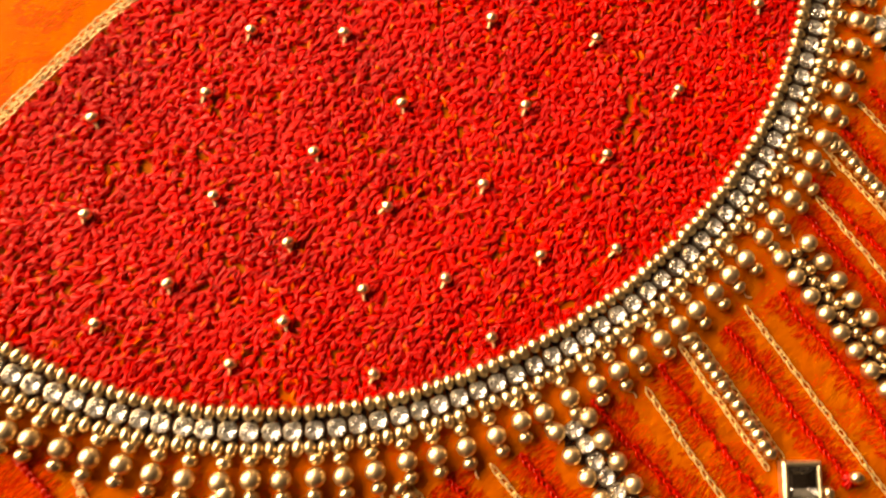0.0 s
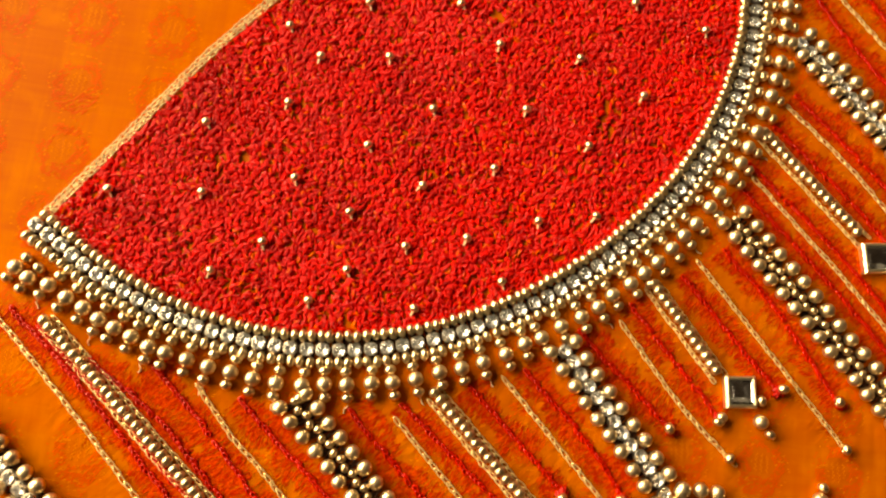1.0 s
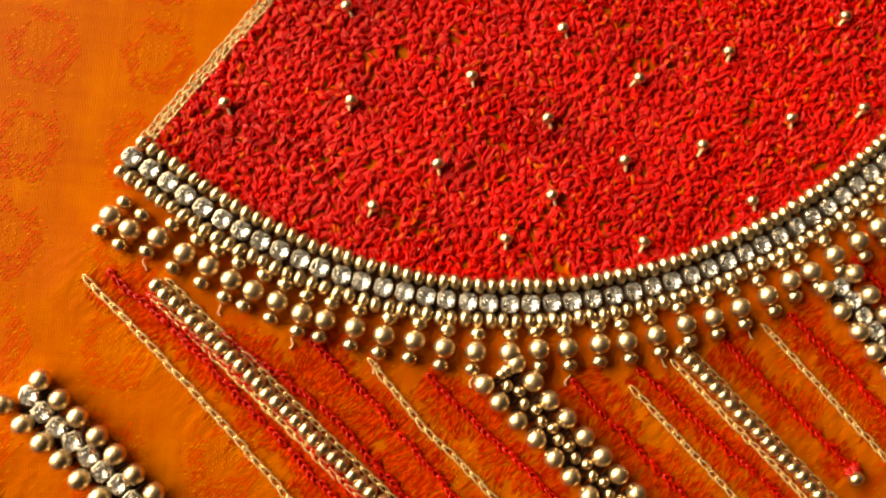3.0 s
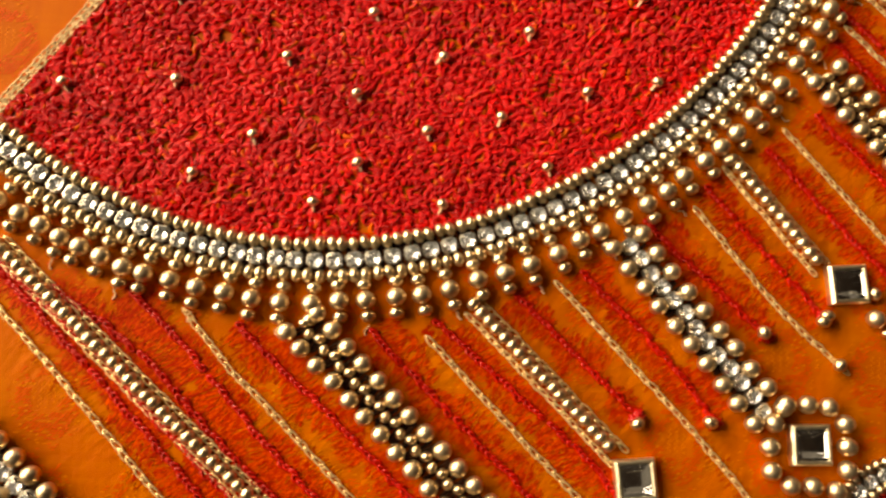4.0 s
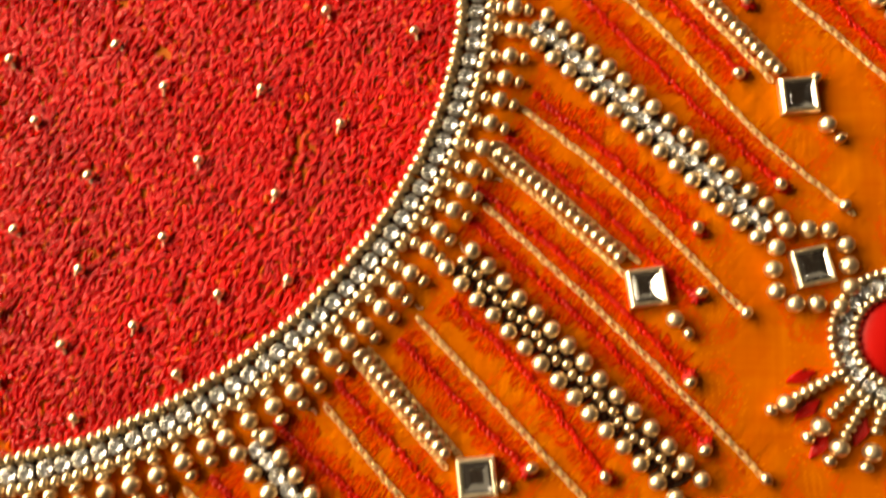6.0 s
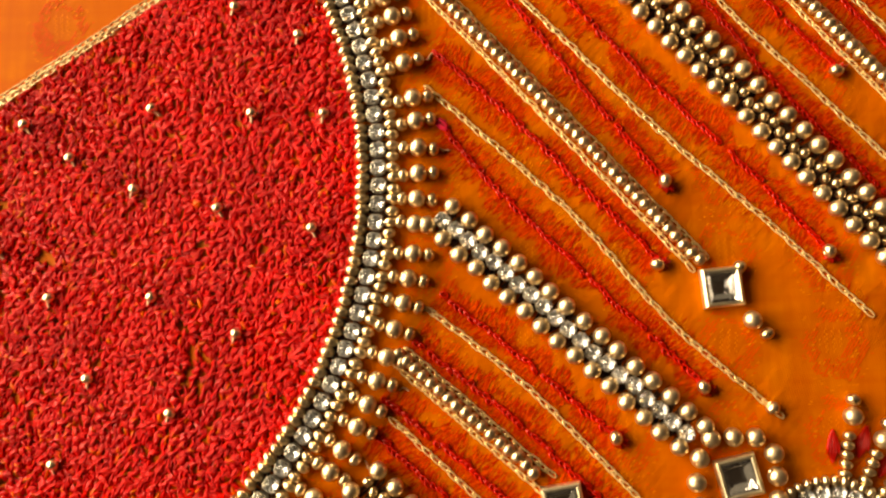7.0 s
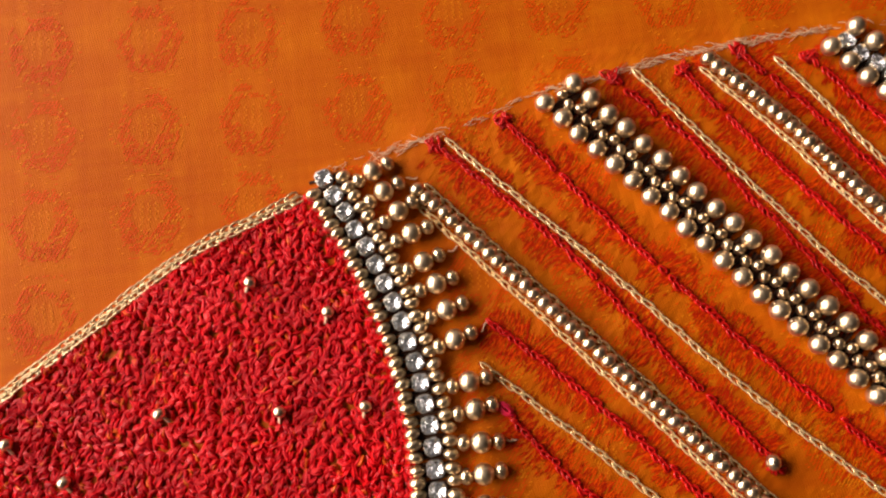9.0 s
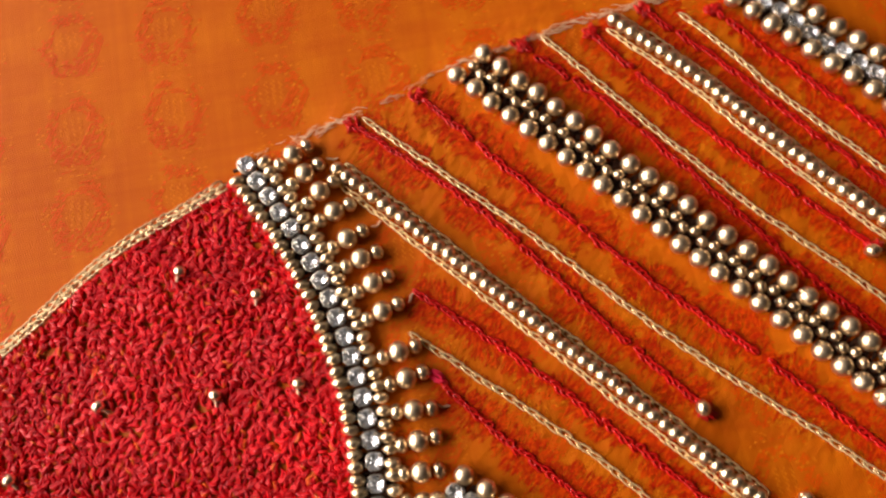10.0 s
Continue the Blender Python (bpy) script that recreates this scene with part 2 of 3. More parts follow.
def smooth_line(points, step):
    """Points every `step` along a smooth curve through the control points; each with its heading in degrees."""
    p = [Vector(q) for q in points]
    p = [p[0] * 2 - p[1]] + p + [p[-1] * 2 - p[-2]]
    fine = []
    for i in range(1, len(p) - 2):
        for k in range(40):
            u = k / 40
            fine.append(0.5 * (2 * p[i] + (p[i + 1] - p[i - 1]) * u + (2 * p[i - 1] - 5 * p[i] + 4 * p[i + 1] - p[i + 2]) * u * u
                               + (3 * p[i] - p[i - 1] - 3 * p[i + 1] + p[i + 2]) * u ** 3))
    fine.append(p[-2])
    out, left = [], 0.0
    for a, b in zip(fine, fine[1:]):
        d = (b - a).length
        while left <= d:
            q = a.lerp(b, left / d) if d else a
            out.append((q.x, q.y, math.degrees(math.atan2(b.y - a.y, b.x - a.x))))
            left += step
        left -= d
    return out


def tube(verts, faces, path, radius, sides=5, closed=False):
    """Adds a thread that follows path (3D, millimetres) to the lists."""
    base, n = len(verts), len(path)
    for i, p in enumerate(path):
        a = Vector(path[(i - 1) % n] if closed or i else path[0])
        b = Vector(path[(i + 1) % n] if closed or i < n - 1 else path[-1])
        t = (b - a).normalized()
        s = t.cross(Vector((0, 0, 1)))
        s = s.normalized() if s.length > 1e-4 else Vector((1, 0, 0))
        u = s.cross(t)
        r = radius[i] if isinstance(radius, (list, tuple)) else radius
        for k in range(sides):
            w = 2 * math.pi * k / sides
            verts.append((Vector(p) + (s * math.cos(w) + u * math.sin(w)) * r) * MM)
    for i in range(n if closed else n - 1):
        j = (i + 1) % n
        for k in range(sides):
            m = (k + 1) % sides
            faces.append((base + i * sides + k, base + i * sides + m, base + j * sides + m, base + j * sides + k))


def chain_stitch(points, pitch, width, thread, seed, lift=0.25, skip=0.0, offset=0.0, loose=0.0):
    """Interlocking teardrop loops of thread along a line: (verts, faces) in metres."""
    rng = random.Random(seed)
    v, f = [], []
    for x, y, h in smooth_line(points, pitch):
        if rng.random() < skip:
            continue
        a = radians(h + rng.uniform(-5, 5) * (1 + 5 * loose))
        stray = loose * rng.uniform(-0.28, 0.28)
        ca, sa = math.cos(a), math.sin(a)
        x, y = x - (offset + stray) * math.sin(radians(h)), y + (offset + stray) * math.cos(radians(h))
        length, wide = pitch * rng.uniform(1.35 - 0.4 * loose, 1.6), width * rng.uniform(0.85 - 0.4 * loose, 1.15 + 0.25 * loose)
        loop = []
        for k in range(9):
            w = 2 * math.pi * k / 9
            along = length * (0.5 - 0.5 * math.cos(w))
            across = 0.5 * wide * math.sin(w) * (0.55 + 0.45 * along / length)
            up = lift + thread * (0.9 + 0.9 * math.sin(math.pi * along / length) - 0.5 * along / length)
            loop.append((x + along * ca - across * sa, y + along * sa + across * ca, up))
        tube(v, f, loop, thread, 4, True)
    return v, f


# ---- the room round the table: never in view, its dark sides and top added to shape the light ----
def slab(name, x0, y0, z0, x1, y1, z1, mat, label, category, kind="structure"):
    v = [(x, y, z) for x in (x0, x1) for y in (y0, y1) for z in (z0, z1)]
    f = [(0, 1, 3, 2), (4, 6, 7, 5), (0, 4, 5, 1), (2, 3, 7, 6), (0, 2, 6, 4), (1, 5, 7, 3)]
    return tagged(mesh_object(name, v, f, mat, None, False), label, category, "", kind)


# ---- the cloth ----
def build_cloth():
    n, m = 330, 270
    xs, ys = np.meshgrid(np.linspace(-0.26, 0.34, n + 1), np.linspace(-0.20, 0.28, m + 1))
    v = [(x, y, 0.00003 * noise.noise((x * 40, y * 40, 0.3)) - 0.00003) for x, y in zip(xs.ravel().tolist(), ys.ravel().tolist())]
    a = (np.arange(m)[:, None] * (n + 1) + np.arange(n)[None, :]).ravel()
    f = np.stack([a, a + 1, a + n + 2, a + n + 1], 1).tolist()
    return tagged(mesh_object("cloth", v, f, SILK), "orange silk brocade cloth with small woven motifs, spread flat", "cloth", "", "structure")


PULLED = []


def pull_cloth():
    """Writes into the cloth how strongly the stitch lines near each of its points pucker it."""
    me = CLOTH.data
    p = np.array([(q.co.x, q.co.y) for q in me.vertices]) / MM
    lines = np.array(PULLED)
    near = np.full(len(p), 1e9)
    for k in range(0, len(lines), 40):
        d = p[:, None, :] - lines[None, k:k + 40, :]
        near = np.minimum(near, (d ** 2).sum(2).min(1))
    me.attributes.new("pull", "FLOAT", "POINT").data.foreach_set("value", np.exp(-near / 22.0))


CLOTH = build_cloth()

# outline of the embroidered neckline: centre of the crystal row, from one tip round to the other
BAND = [(-91.5, 22.2), (-77.8, 11.9), (-62.8, 4.4), (-46.7, 0.3), (-30.1, -0.3), (-13.6, 2.6), (1.9, 8.5), (16.3, 17.0), (29.0, 27.8),
        (39.6, 40.7), (47.4, 55.4), (52.0, 71.4), (53.1, 88.0), (50.7, 104.5), (45.3, 120.6)]
EDGE = [(-90.2, 24.0), (-78.9, 37.5), (-69.1, 49.3), (-58.6, 61.5), (-44.0, 75.5), (-24.0, 89.5), (-4.5, 99.5), (8.0, 105.6), (16.0, 109.8),
        (25.0, 113.8), (36.9, 116.9), (43.4, 118.9)]
BAND_LINE = smooth_line(BAND, 1.0)
EDGE_LINE = smooth_line(EDGE, 1.0)


def shifted(points, d):
    """The curve moved d millimetres to its right."""
    return [(x + d * math.sin(radians(h)), y - d * math.cos(radians(h))) for x, y, h in points]


FIELD = shifted(BAND_LINE, -3.0) + [(x, y) for x, y in reversed(shifted(EDGE_LINE, 0.9))]


def inside(x, y, poly):
    hit = False
    for (ax, ay), (bx, by) in zip(poly, poly[1:] + poly[:1]):
        if (ay > y) != (by > y) and x < ax + (y - ay) / (by - ay) * (bx - ax):
            hit = not hit
    return hit


# ---- red field: thousands of short looped stitches over a flat layer of the same thread ----
def many_threads(centres, radii):
    """Threads along many paths at once. centres: (n, k, 3) in millimetres, radii: (n, k). Returns verts in metres and faces."""
    n, k = radii.shape
    t = np.gradient(centres, axis=1)
    t /= np.linalg.norm(t, axis=2, keepdims=True)
    side = np.stack([t[..., 1], -t[..., 0], np.zeros((n, k))], 2)
    side /= np.linalg.norm(side, axis=2, keepdims=True) + 1e-9
    up = np.cross(side, t)
    ring = [centres + radii[..., None] * (side * math.cos(w) + up * math.sin(w)) for w in (0, math.pi / 2, math.pi, 1.5 * math.pi)]
    verts = np.stack(ring, 2).reshape(-1, 3) * MM
    base = (np.arange(n)[:, None, None] * k + np.arange(k - 1)[None, :, None]) * 4
    q = np.arange(4)[None, None, :]
    m = (q + 1) % 4
    faces = np.stack([base + q, base + m, base + 4 + m, base + 4 + q], 3).reshape(-1, 4)
    return verts, faces


def scatter(rng, step, poly, sparse):
    out = []
    y = -3.0
    while y < 120:
        x = -92.0
        while x < 54:
            px, py = x + rng.uniform(-0.55, 0.55), y + rng.uniform(-0.55, 0.55)
            x += step
            thin = 0.6 * noise.noise((px * 0.13, py * 0.13, 2.0)) + noise.noise((px * 0.42, py * 0.42, 7.0))
            if thin > 0.40 and rng.random() < sparse or not inside(px, py, poly):
                continue
            out.append((px, py))
        y += step
    return np.array(out)


def build_field():
    rng = random.Random(3)
    gen = np.random.default_rng(5)
    poly = FIELD[::3]
    u = np.linspace(0, 1, 6)[None, :]

    def stitches(p, length, bow, hook, top, r, turn):
        n = len(p)
        col = lambda lo, hi: gen.uniform(lo, hi, (n, 1))
        a = np.radians(gen.choice(turn, (n, 1)) + col(-25, 25))
        along = (u - 0.5) * col(*length)
        across = col(-bow, bow) * np.sin(np.pi * u) + col(-hook, hook) * np.sin(2 * np.pi * u)
        z = 0.05 + col(*top) * np.sin(np.pi * (0.08 + 0.84 * u))
        c = np.stack([p[:, :1] + along * np.cos(a) - across * np.sin(a), p[:, 1:] + along * np.sin(a) + across * np.cos(a), z], 2)
        return c, col(*r) * (0.55 + 0.45 * np.sin(np.pi * u)), a

    # flat under-layer
    c, r, a = stitches(scatter(rng, 0.90, poly, 0.55), (1.2, 2.2), 0.5, 0.2, (0.08, 0.42), (0.28, 0.40), (80, 100, 120, 60, 30))
    parts = [many_threads(c, r)]
    # short curled loops on top, each of two strands laid side by side
    c, r, a = stitches(scatter(rng, 1.0, poly, 0.80), (0.9, 1.8), 0.55, 0.45, (0.28, 0.74), (0.18, 0.27), (75, 88, 95, 105, 115, 60, 140))
    off = np.stack([-np.sin(a) * 0.30, np.cos(a) * 0.30, gen.uniform(-0.12, 0.12, a.shape)], 2)
    parts += [many_threads(c + off * 0.6, r), many_threads(c - off * 0.6, r * 0.95)]
    verts, faces, base = [], [], 0
    for v, f in parts:
        verts.append(v)
        faces.append(f + base)
        base += len(v)
    me = bpy.data.meshes.new("looped_stitches")
    me.from_pydata(np.concatenate(verts).tolist(), [], np.concatenate(faces).tolist())
    me.materials.append(RED)
    me.shade_smooth()
    tagged(new("looped_stitches", me), "dense crimson looped thread stitches filling the neckline field", "embroidery", "", "stuff")


build_field()

# ---- gold edge chains of the field, two strands side by side ----
for k, d in enumerate((-0.55, 0.35)):
    vv, ff = chain_stitch(shifted(smooth_line(EDGE, 4.0), d), 1.5, 0.95, 0.17, 40 + k)
    tagged(mesh_object("gold_edge_cord", vv, ff, DULL_ZARI), "gold metallic chain stitch cord edging the red field", "cord", "edge cords")


# ---- border: seed beads, crystals, seed beads ----
def shade_threads(points, width, seed):
    """Short dark threads laid across a line, close together, added as the shade under its beads."""
    rng = random.Random(seed)
    v, f = [], []
    for x, y, h in smooth_line(points, 0.5):
        a = radians(h + 90 + rng.uniform(-20, 20))
        w = width * rng.uniform(0.8, 1.1) / 2
        tube(v, f, [(x + u * w * math.cos(a), y + u * w * math.sin(a), 0.06 + 0.16 * (1 - u * u)) for u in (-1, -0.5, 0, 0.5, 1)], 0.26, 4)
    return v, f


def build_border():
    b = thing("neckline_border", -91.5, 22.2, 0, "curved border of cup crystals between two rows of gold seed beads", "bead trim")
    ox, oy = -91.5, 22.2
    # dark layer below the rows paints in the shade of the gaps
    vv, ff = shade_threads([(x - ox, y - oy) for x, y in BAND], 4.6, 31)
    tagged(mesh_object("bead_gap_shade", vv, ff, GAP_SHADE, b, True, "dark brown threads standing in for shade between the beads"), kind="stuff")
    fine = smooth_line(BAND, 0.25)

    def along(offset, pitch, place):
        line = [(x + offset * math.sin(radians(h)), y - offset * math.cos(radians(h)), h) for x, y, h in fine]
        gone, last = pitch, line[0]
        for q in line:
            gone += math.hypot(q[0] - last[0], q[1] - last[1])
            last = q
            if gone >= pitch:
                gone = 0.0
                place(q[0] - ox, q[1] - oy, q[2])

    def seed(x, y, h):
        s = RNG.uniform(0.97, 1.10)
        share("seed_bead", TINY, b, x + RNG.uniform(-0.12, 0.12), y + RNG.uniform(-0.12, 0.12), 0.85, h + RNG.uniform(-14, 14), RNG.uniform(-12, 12), (s, s, s))

    along(-2.55, 1.62, seed)
    along(2.45, 1.66, seed)
    along(0.0, 2.95, lambda x, y, h: crystal(b, x + RNG.uniform(-0.1, 0.1), y, h))


build_border()


# ---- drops: a large bead between two small ones, standing off the border ----
def build_drop():
    d = thing("bead_drop", 0, 0, 0, "short drop of one large gold bead between two small beads", "bead drop", "drops along the border")
    share("small_bead", DROP, d, -2.45, 0, 0.80, 0)
    share("large_bead", BIG, d, 0, 0, 1.42, 0)
    share("small_bead", DROP, d, 2.45, 0, 0.80, 0)
    return d


DROPS = [3.0, 6.2, 9.8, 13.6, 16.9, 20.2, 23.3, 26.6, 30.0, 33.0, 36.8, 40.6, 44.5, 48.4, 52.4, 56.8, 60.6, 64.4, 68.7, 72.3, 76.4, 80.7, 84.7, 88.7,
         93.0, 96.9, 100.2, 104.4, 108.6, 112.3, 115.8, 119.9, 123.3, 126.7, 130.5, 134.0, 137.4, 141.8, 145.3, 149.2, 152.7, 156.3, 160.0, 164.2, 168.2,
         171.9, 175.7, 180.1, 183.9, 187.8, 191.7, 195.9, 199.5, 205.2, 209.2, 212.9, 216.3, 220.4, 223.9, 227.4, 230.9]
FINE = smooth_line(BAND, 0.1)
first = None
for s in DROPS:
    x, y, h = FINE[min(len(FINE) - 1, int(s * 10))]
    d = 6.55 + RNG.uniform(-0.25, 0.25) + (1.6 if s < 7 else 0)
    turn = h - 90 + RNG.uniform(-7, 7)
    m = pose((x + d * math.sin(radians(h))) * MM, (y - d * math.cos(radians(h))) * MM, 0, 0, 0, turn)
    if first is None:
        first = build_drop()
        first.matrix_basis = m
    else:
        copy_thing(first, m)


# ---- strips: two rows of large beads with a row of seeds or crystals between ----
def build_strip(x0, y0, x1, y1, stones, ring=None):
    length, turn = math.hypot(x1 - x0, y1 - y0), math.degrees(math.atan2(y1 - y0, x1 - x0))
    b = thing("beaded_strip", x0, y0, turn,
              "straight strip of two gold bead rows with crystals between" if stones else "straight strip of two gold bead rows with seed beads between",
              "bead trim", "strips fanning from the border")
    PULLED.extend((x0 + (x1 - x0) * k / 20, y0 + (y1 - y0) * k / 20) for k in range(21))
    # painted shade between the two bead rows
    vv, ff = shade_threads([(0.6, 0.0), (length - 1.0, 0.0)], 4.8, int(x0 * 10))
    tagged(mesh_object("bead_gap_shade", vv, ff, GAP_SHADE, b, True, "dark brown threads standing in for shade between the beads"), kind="stuff")
    for side in (-1, 1):
        n = int(length / 3.42)
        for i in range(n + 1):
            s = RNG.uniform(0.93, 1.0)
            share("large_bead", BIG, b, i * length / n + 0.5 * side + RNG.uniform(-0.14, 0.14), side * (2.60 + RNG.uniform(-0.13, 0.13)), 1.40,
                  RNG.uniform(-30, 30), RNG.uniform(-20, 20), (s, s, s))
    if stones:
        n = round((length - 1.6) / 2.7)
        for i in range(n + 1):
            crystal(b, 0.8 + i * (length - 1.6) / n, RNG.uniform(-0.25, 0.25), RNG.uniform(-20, 20), 0.72)
    else:
        n = int(length / 1.70)
        for i in range(n):
            share("seed_bead", CORD_BEAD, b, 0.4 + i * 1.70, 0.30 * (-1) ** i + RNG.uniform(-0.1, 0.1), 0.95, (40 if i % 2 else -40) + RNG.uniform(-20, 20), RNG.uniform(-15, 15), (0.84, 0.84, 0.84))
    return b


build_strip(-105.2, -8.9, -72.0, -44.0, True)
build_strip(-42.6, -9.8, -13.0, -44.4, False)
build_strip(8.6, 0.6, 28.2, -27.2, True)
build_strip(44.4, 27.1, 76.2, -12.4, False)
build_strip(61.6, 66.8, 95.2, 27.2, True)
build_strip(82.1, 125.0, 134.0, 48.5, False)
build_strip(125.2, 124.3, 160.0, 76.0, True)


# ---- straight cords of seed beads between two gold chains ----
def build_cord(points, seed):
    x0, y0 = points[0]
    b = thing("seed_bead_trim", x0, y0, 0, "raised line of gold seed beads between two gold chain stitches", "bead trim", "cords fanning from the border")
    PULLED.extend((x, y) for x, y, h in smooth_line(points, 2.2))
    for x, y, h in smooth_line(points, 1.74):
        s = RNG.uniform(1.0, 1.10)
        share("seed_bead", CORD_BEAD, b, x - x0 + RNG.uniform(-0.12, 0.12), y - y0 + RNG.uniform(-0.12, 0.12), 1.0, h + RNG.uniform(-16, 16), RNG.uniform(-14, 14), (s, s, s))
    for side in (-1.62, 1.40):
        vv, ff = chain_stitch([(x - x0, y - y0) for x, y in points], 1.6, 0.86, 0.145, seed + side, 0.12, 0.0, side)
        mesh_object("gold_chain", vv, ff, ZARI, b, True, "gold metallic chain stitch")


build_cord([(-88.4, 4.4), (-75.0, -9.6), (-61.4, -24.0), (-45.0, -40.5)], 60)
build_cord([(-16.3, -8.2), (4.2, -31.6)], 62)
build_cord([(26.9, 13.5), (39.4, -3.9)], 64)
build_cord([(52.0, 45.8), (71.4, 24.2)], 66)
build_cord([(58.6, 115.4), (78.2, 87.4), (101.4, 53.8)], 68)
build_cord([(105.0, 125.6), (114.2, 112.6), (123.7, 97.0), (144.0, 66.0)], 70)


# ---- single gold and red chain-stitch lines ----
def hatch(path, x0, y0, rng, step, reach, cover, red):
    """Fine threads lying across a line, in ragged patches on both sides of it: two meshes' worth of (verts, faces)."""
    out = (([], []), ([], []))
    for x, y, h in smooth_line(path, step):
        ca, sa = math.cos(radians(h)), math.sin(radians(h))
        for k in range(8):
            d = reach * rng.uniform(-1, 1) ** 3 if k < 3 else reach * rng.uniform(-1, 1)
            px, py = x - d * sa, y + d * ca
            tone = noise.noise(((px + x0) * 0.17, (py + y0) * 0.17, 5.0)) + 0.5 * noise.noise(((px + x0) * 0.55, (py + y0) * 0.55, 3.0))
            if tone + cover - 1.1 * (abs(d) / reach) ** 1.5 < rng.uniform(-0.05, 0.12):
                continue
            e = radians(h + 90 + 40 * noise.noise(((px + x0) * 0.15, (py + y0) * 0.15, 11.0)) + rng.uniform(-8, 8))
            ux, uy = math.cos(e), math.sin(e)
            l, w = rng.uniform(0.35, 0.85), rng.uniform(0.055, 0.10)
            v, f = out[int(rng.random() > red)]
            b = len(v)
            z = rng.uniform(0.014, 0.030)
            for q, lift, thin in ((-l, 0.0, 0.4), (0.0, 0.03, 1.0), (l, 0.0, 0.4)):
                for j in (-1, 1):
                    v.append(((px + q * ux - w * thin * j * uy) * MM, (py + q * uy + w * thin * j * ux) * MM, (z + lift) * MM))
            f += [(b, b + 2, b + 3, b + 1), (b + 2, b + 4, b + 5, b + 3)]
    return out


def gold_line(*points):
    seed = len(bpy.data.objects)
    x0, y0 = points[0]
    line = thing("gold_stitch_line", x0, y0, 0, "thin gold metallic chain stitch line on orange silk", "stitch line", "gold stitch lines")
    path = [(x - x0, y - y0) for x, y in points]
    vv, ff = chain_stitch(path, 1.75, 0.92, 0.135, seed, 0.16)
    mesh_object("chain", vv, ff, ZARI, line)
    (vv, ff), (pv, pf) = hatch(path, x0, y0, random.Random(seed), 0.40, 2.2, 0.30, 0.3)
    tagged(mesh_object("red_weave", vv, ff, HATCH, line), kind="stuff")
    tagged(mesh_object("pale_weave", pv, pf, PALE_FLOAT, line), kind="stuff")
    PULLED.extend((x, y) for x, y, h in smooth_line(points, 2.2))


def red_line(*points, skip=0.04):
    """A red chain with feathery side stitches."""
    seed = len(bpy.data.objects)
    x0, y0 = points[0]
    line = thing("red_stitch_line", x0, y0, 0, "dark red chain stitch line with feathery side stitches", "stitch line", "red stitch lines")
    path = [(x - x0, y - y0) for x, y in points]
    vv, ff = chain_stitch(path, 0.98, 0.90, 0.20, seed, 0.05, skip, 0.0, 0.6)
    mesh_object("chain", vv, ff, RED_LINE, line)
    # the weave that the line runs over: fine red and orange threads across it
    (vv, ff), (pv, pf) = hatch(path, x0, y0, random.Random(seed), 0.11, 4.3, 0.62, 0.62)
    tagged(mesh_object("red_weave", vv, ff, HATCH, line), kind="stuff")
    tagged(mesh_object("orange_weave", pv, pf, MOTIF, line), kind="stuff")
    PULLED.extend((x, y) for x, y, h in smooth_line(points, 2.2))
    if y0 > 118:
        # a matted tuft where the thread starts
        rng, vv, ff = random.Random(seed), [], []
        for k in range(9):
            a, cx, cy, q = rng.uniform(0, 6.3), rng.uniform(-0.9, 0.9), rng.uniform(-0.7, 0.7), rng.uniform(0.5, 1.0)
            tube(vv, ff, [(cx + q * math.cos(w) * math.cos(a), cy + q * math.cos(w) * math.sin(a) + 0.4 * math.sin(w), 0.35 + 0.25 * math.sin(w + a)) for w in (0, 0.9, 1.8, 2.7, 3.6, 4.5, 5.4)], 0.15, 4, True)
        mesh_object("tuft", vv, ff, RED_LINE, line)


gold_line((-112.0, -18.0), (-98.0, -36.0))
gold_line((-98.1, 6.3), (-88.5, -4.7), (-78.0, -17.0), (-60.0, -39.0))
gold_line((-60.5, -6.8), (-53.5, -16.2), (-47.2, -23.0), (-33.0, -39.5))
gold_line((-23.8, -12.6), (-13.0, -25.4), (-1.0, -39.2))
gold_line((-3.3, -4.9), (7.8, -18.4), (16.1, -28.5), (24.3, -39.7))
gold_line((20.2, 6.1), (31.0, -9.2), (40.8, -20.2))
gold_line((36.4, 18.7), (48.7, 2.4), (64.5, -18.5))
gold_line((49.2, 36.3), (68.7, 13.6), (88.5, -12.1))
gold_line((57.2, 52.6), (71.7, 37.6), (89.6, 13.9))
gold_line((62.0, 89.1), (82.1, 65.0), (95.4, 44.8), (108.3, 29.8))
gold_line((64.2, 122.3), (84.3, 95.8), (97.9, 77.0), (111.7, 60.3), (126.0, 42.0))
gold_line((93.9, 126.6), (104.5, 108.8), (114.8, 92.2), (120.1, 85.0), (138.0, 60.0))
gold_line((114.9, 123.8), (120.2, 115.4), (126.2, 104.8), (146.0, 75.0))

red_line((-116.0, -20.0), (-104.0, -38.0))
red_line((-94.9, 6.8), (-82.3, -6.2), (-66.6, -24.1), (-54.0, -40.0))
red_line((-89.9, 3.3), (-73.6, -12.5), (-62.4, -25.5), (-49.0, -40.0))
red_line((-80.1, -2.6), (-66.3, -13.8), (-57.0, -24.8), (-43.0, -40.0))
red_line((-69.0, -3.1), (-60.3, -12.6), (-50.2, -25.3), (-38.5, -39.0))
red_line((-52.6, -9.5), (-39.4, -23.3), (-24.0, -40.0))
red_line((-32.3, -11.3), (-21.0, -24.1), (-7.0, -40.0))
red_line((-22.5, -10.2), (-1.1, -31.3), (4.0, -38.0))
red_line((-9.4, -6.8), (7.9, -26.2))
red_line((1.0, -3.7), (11.9, -15.9), (20.0, -27.7))
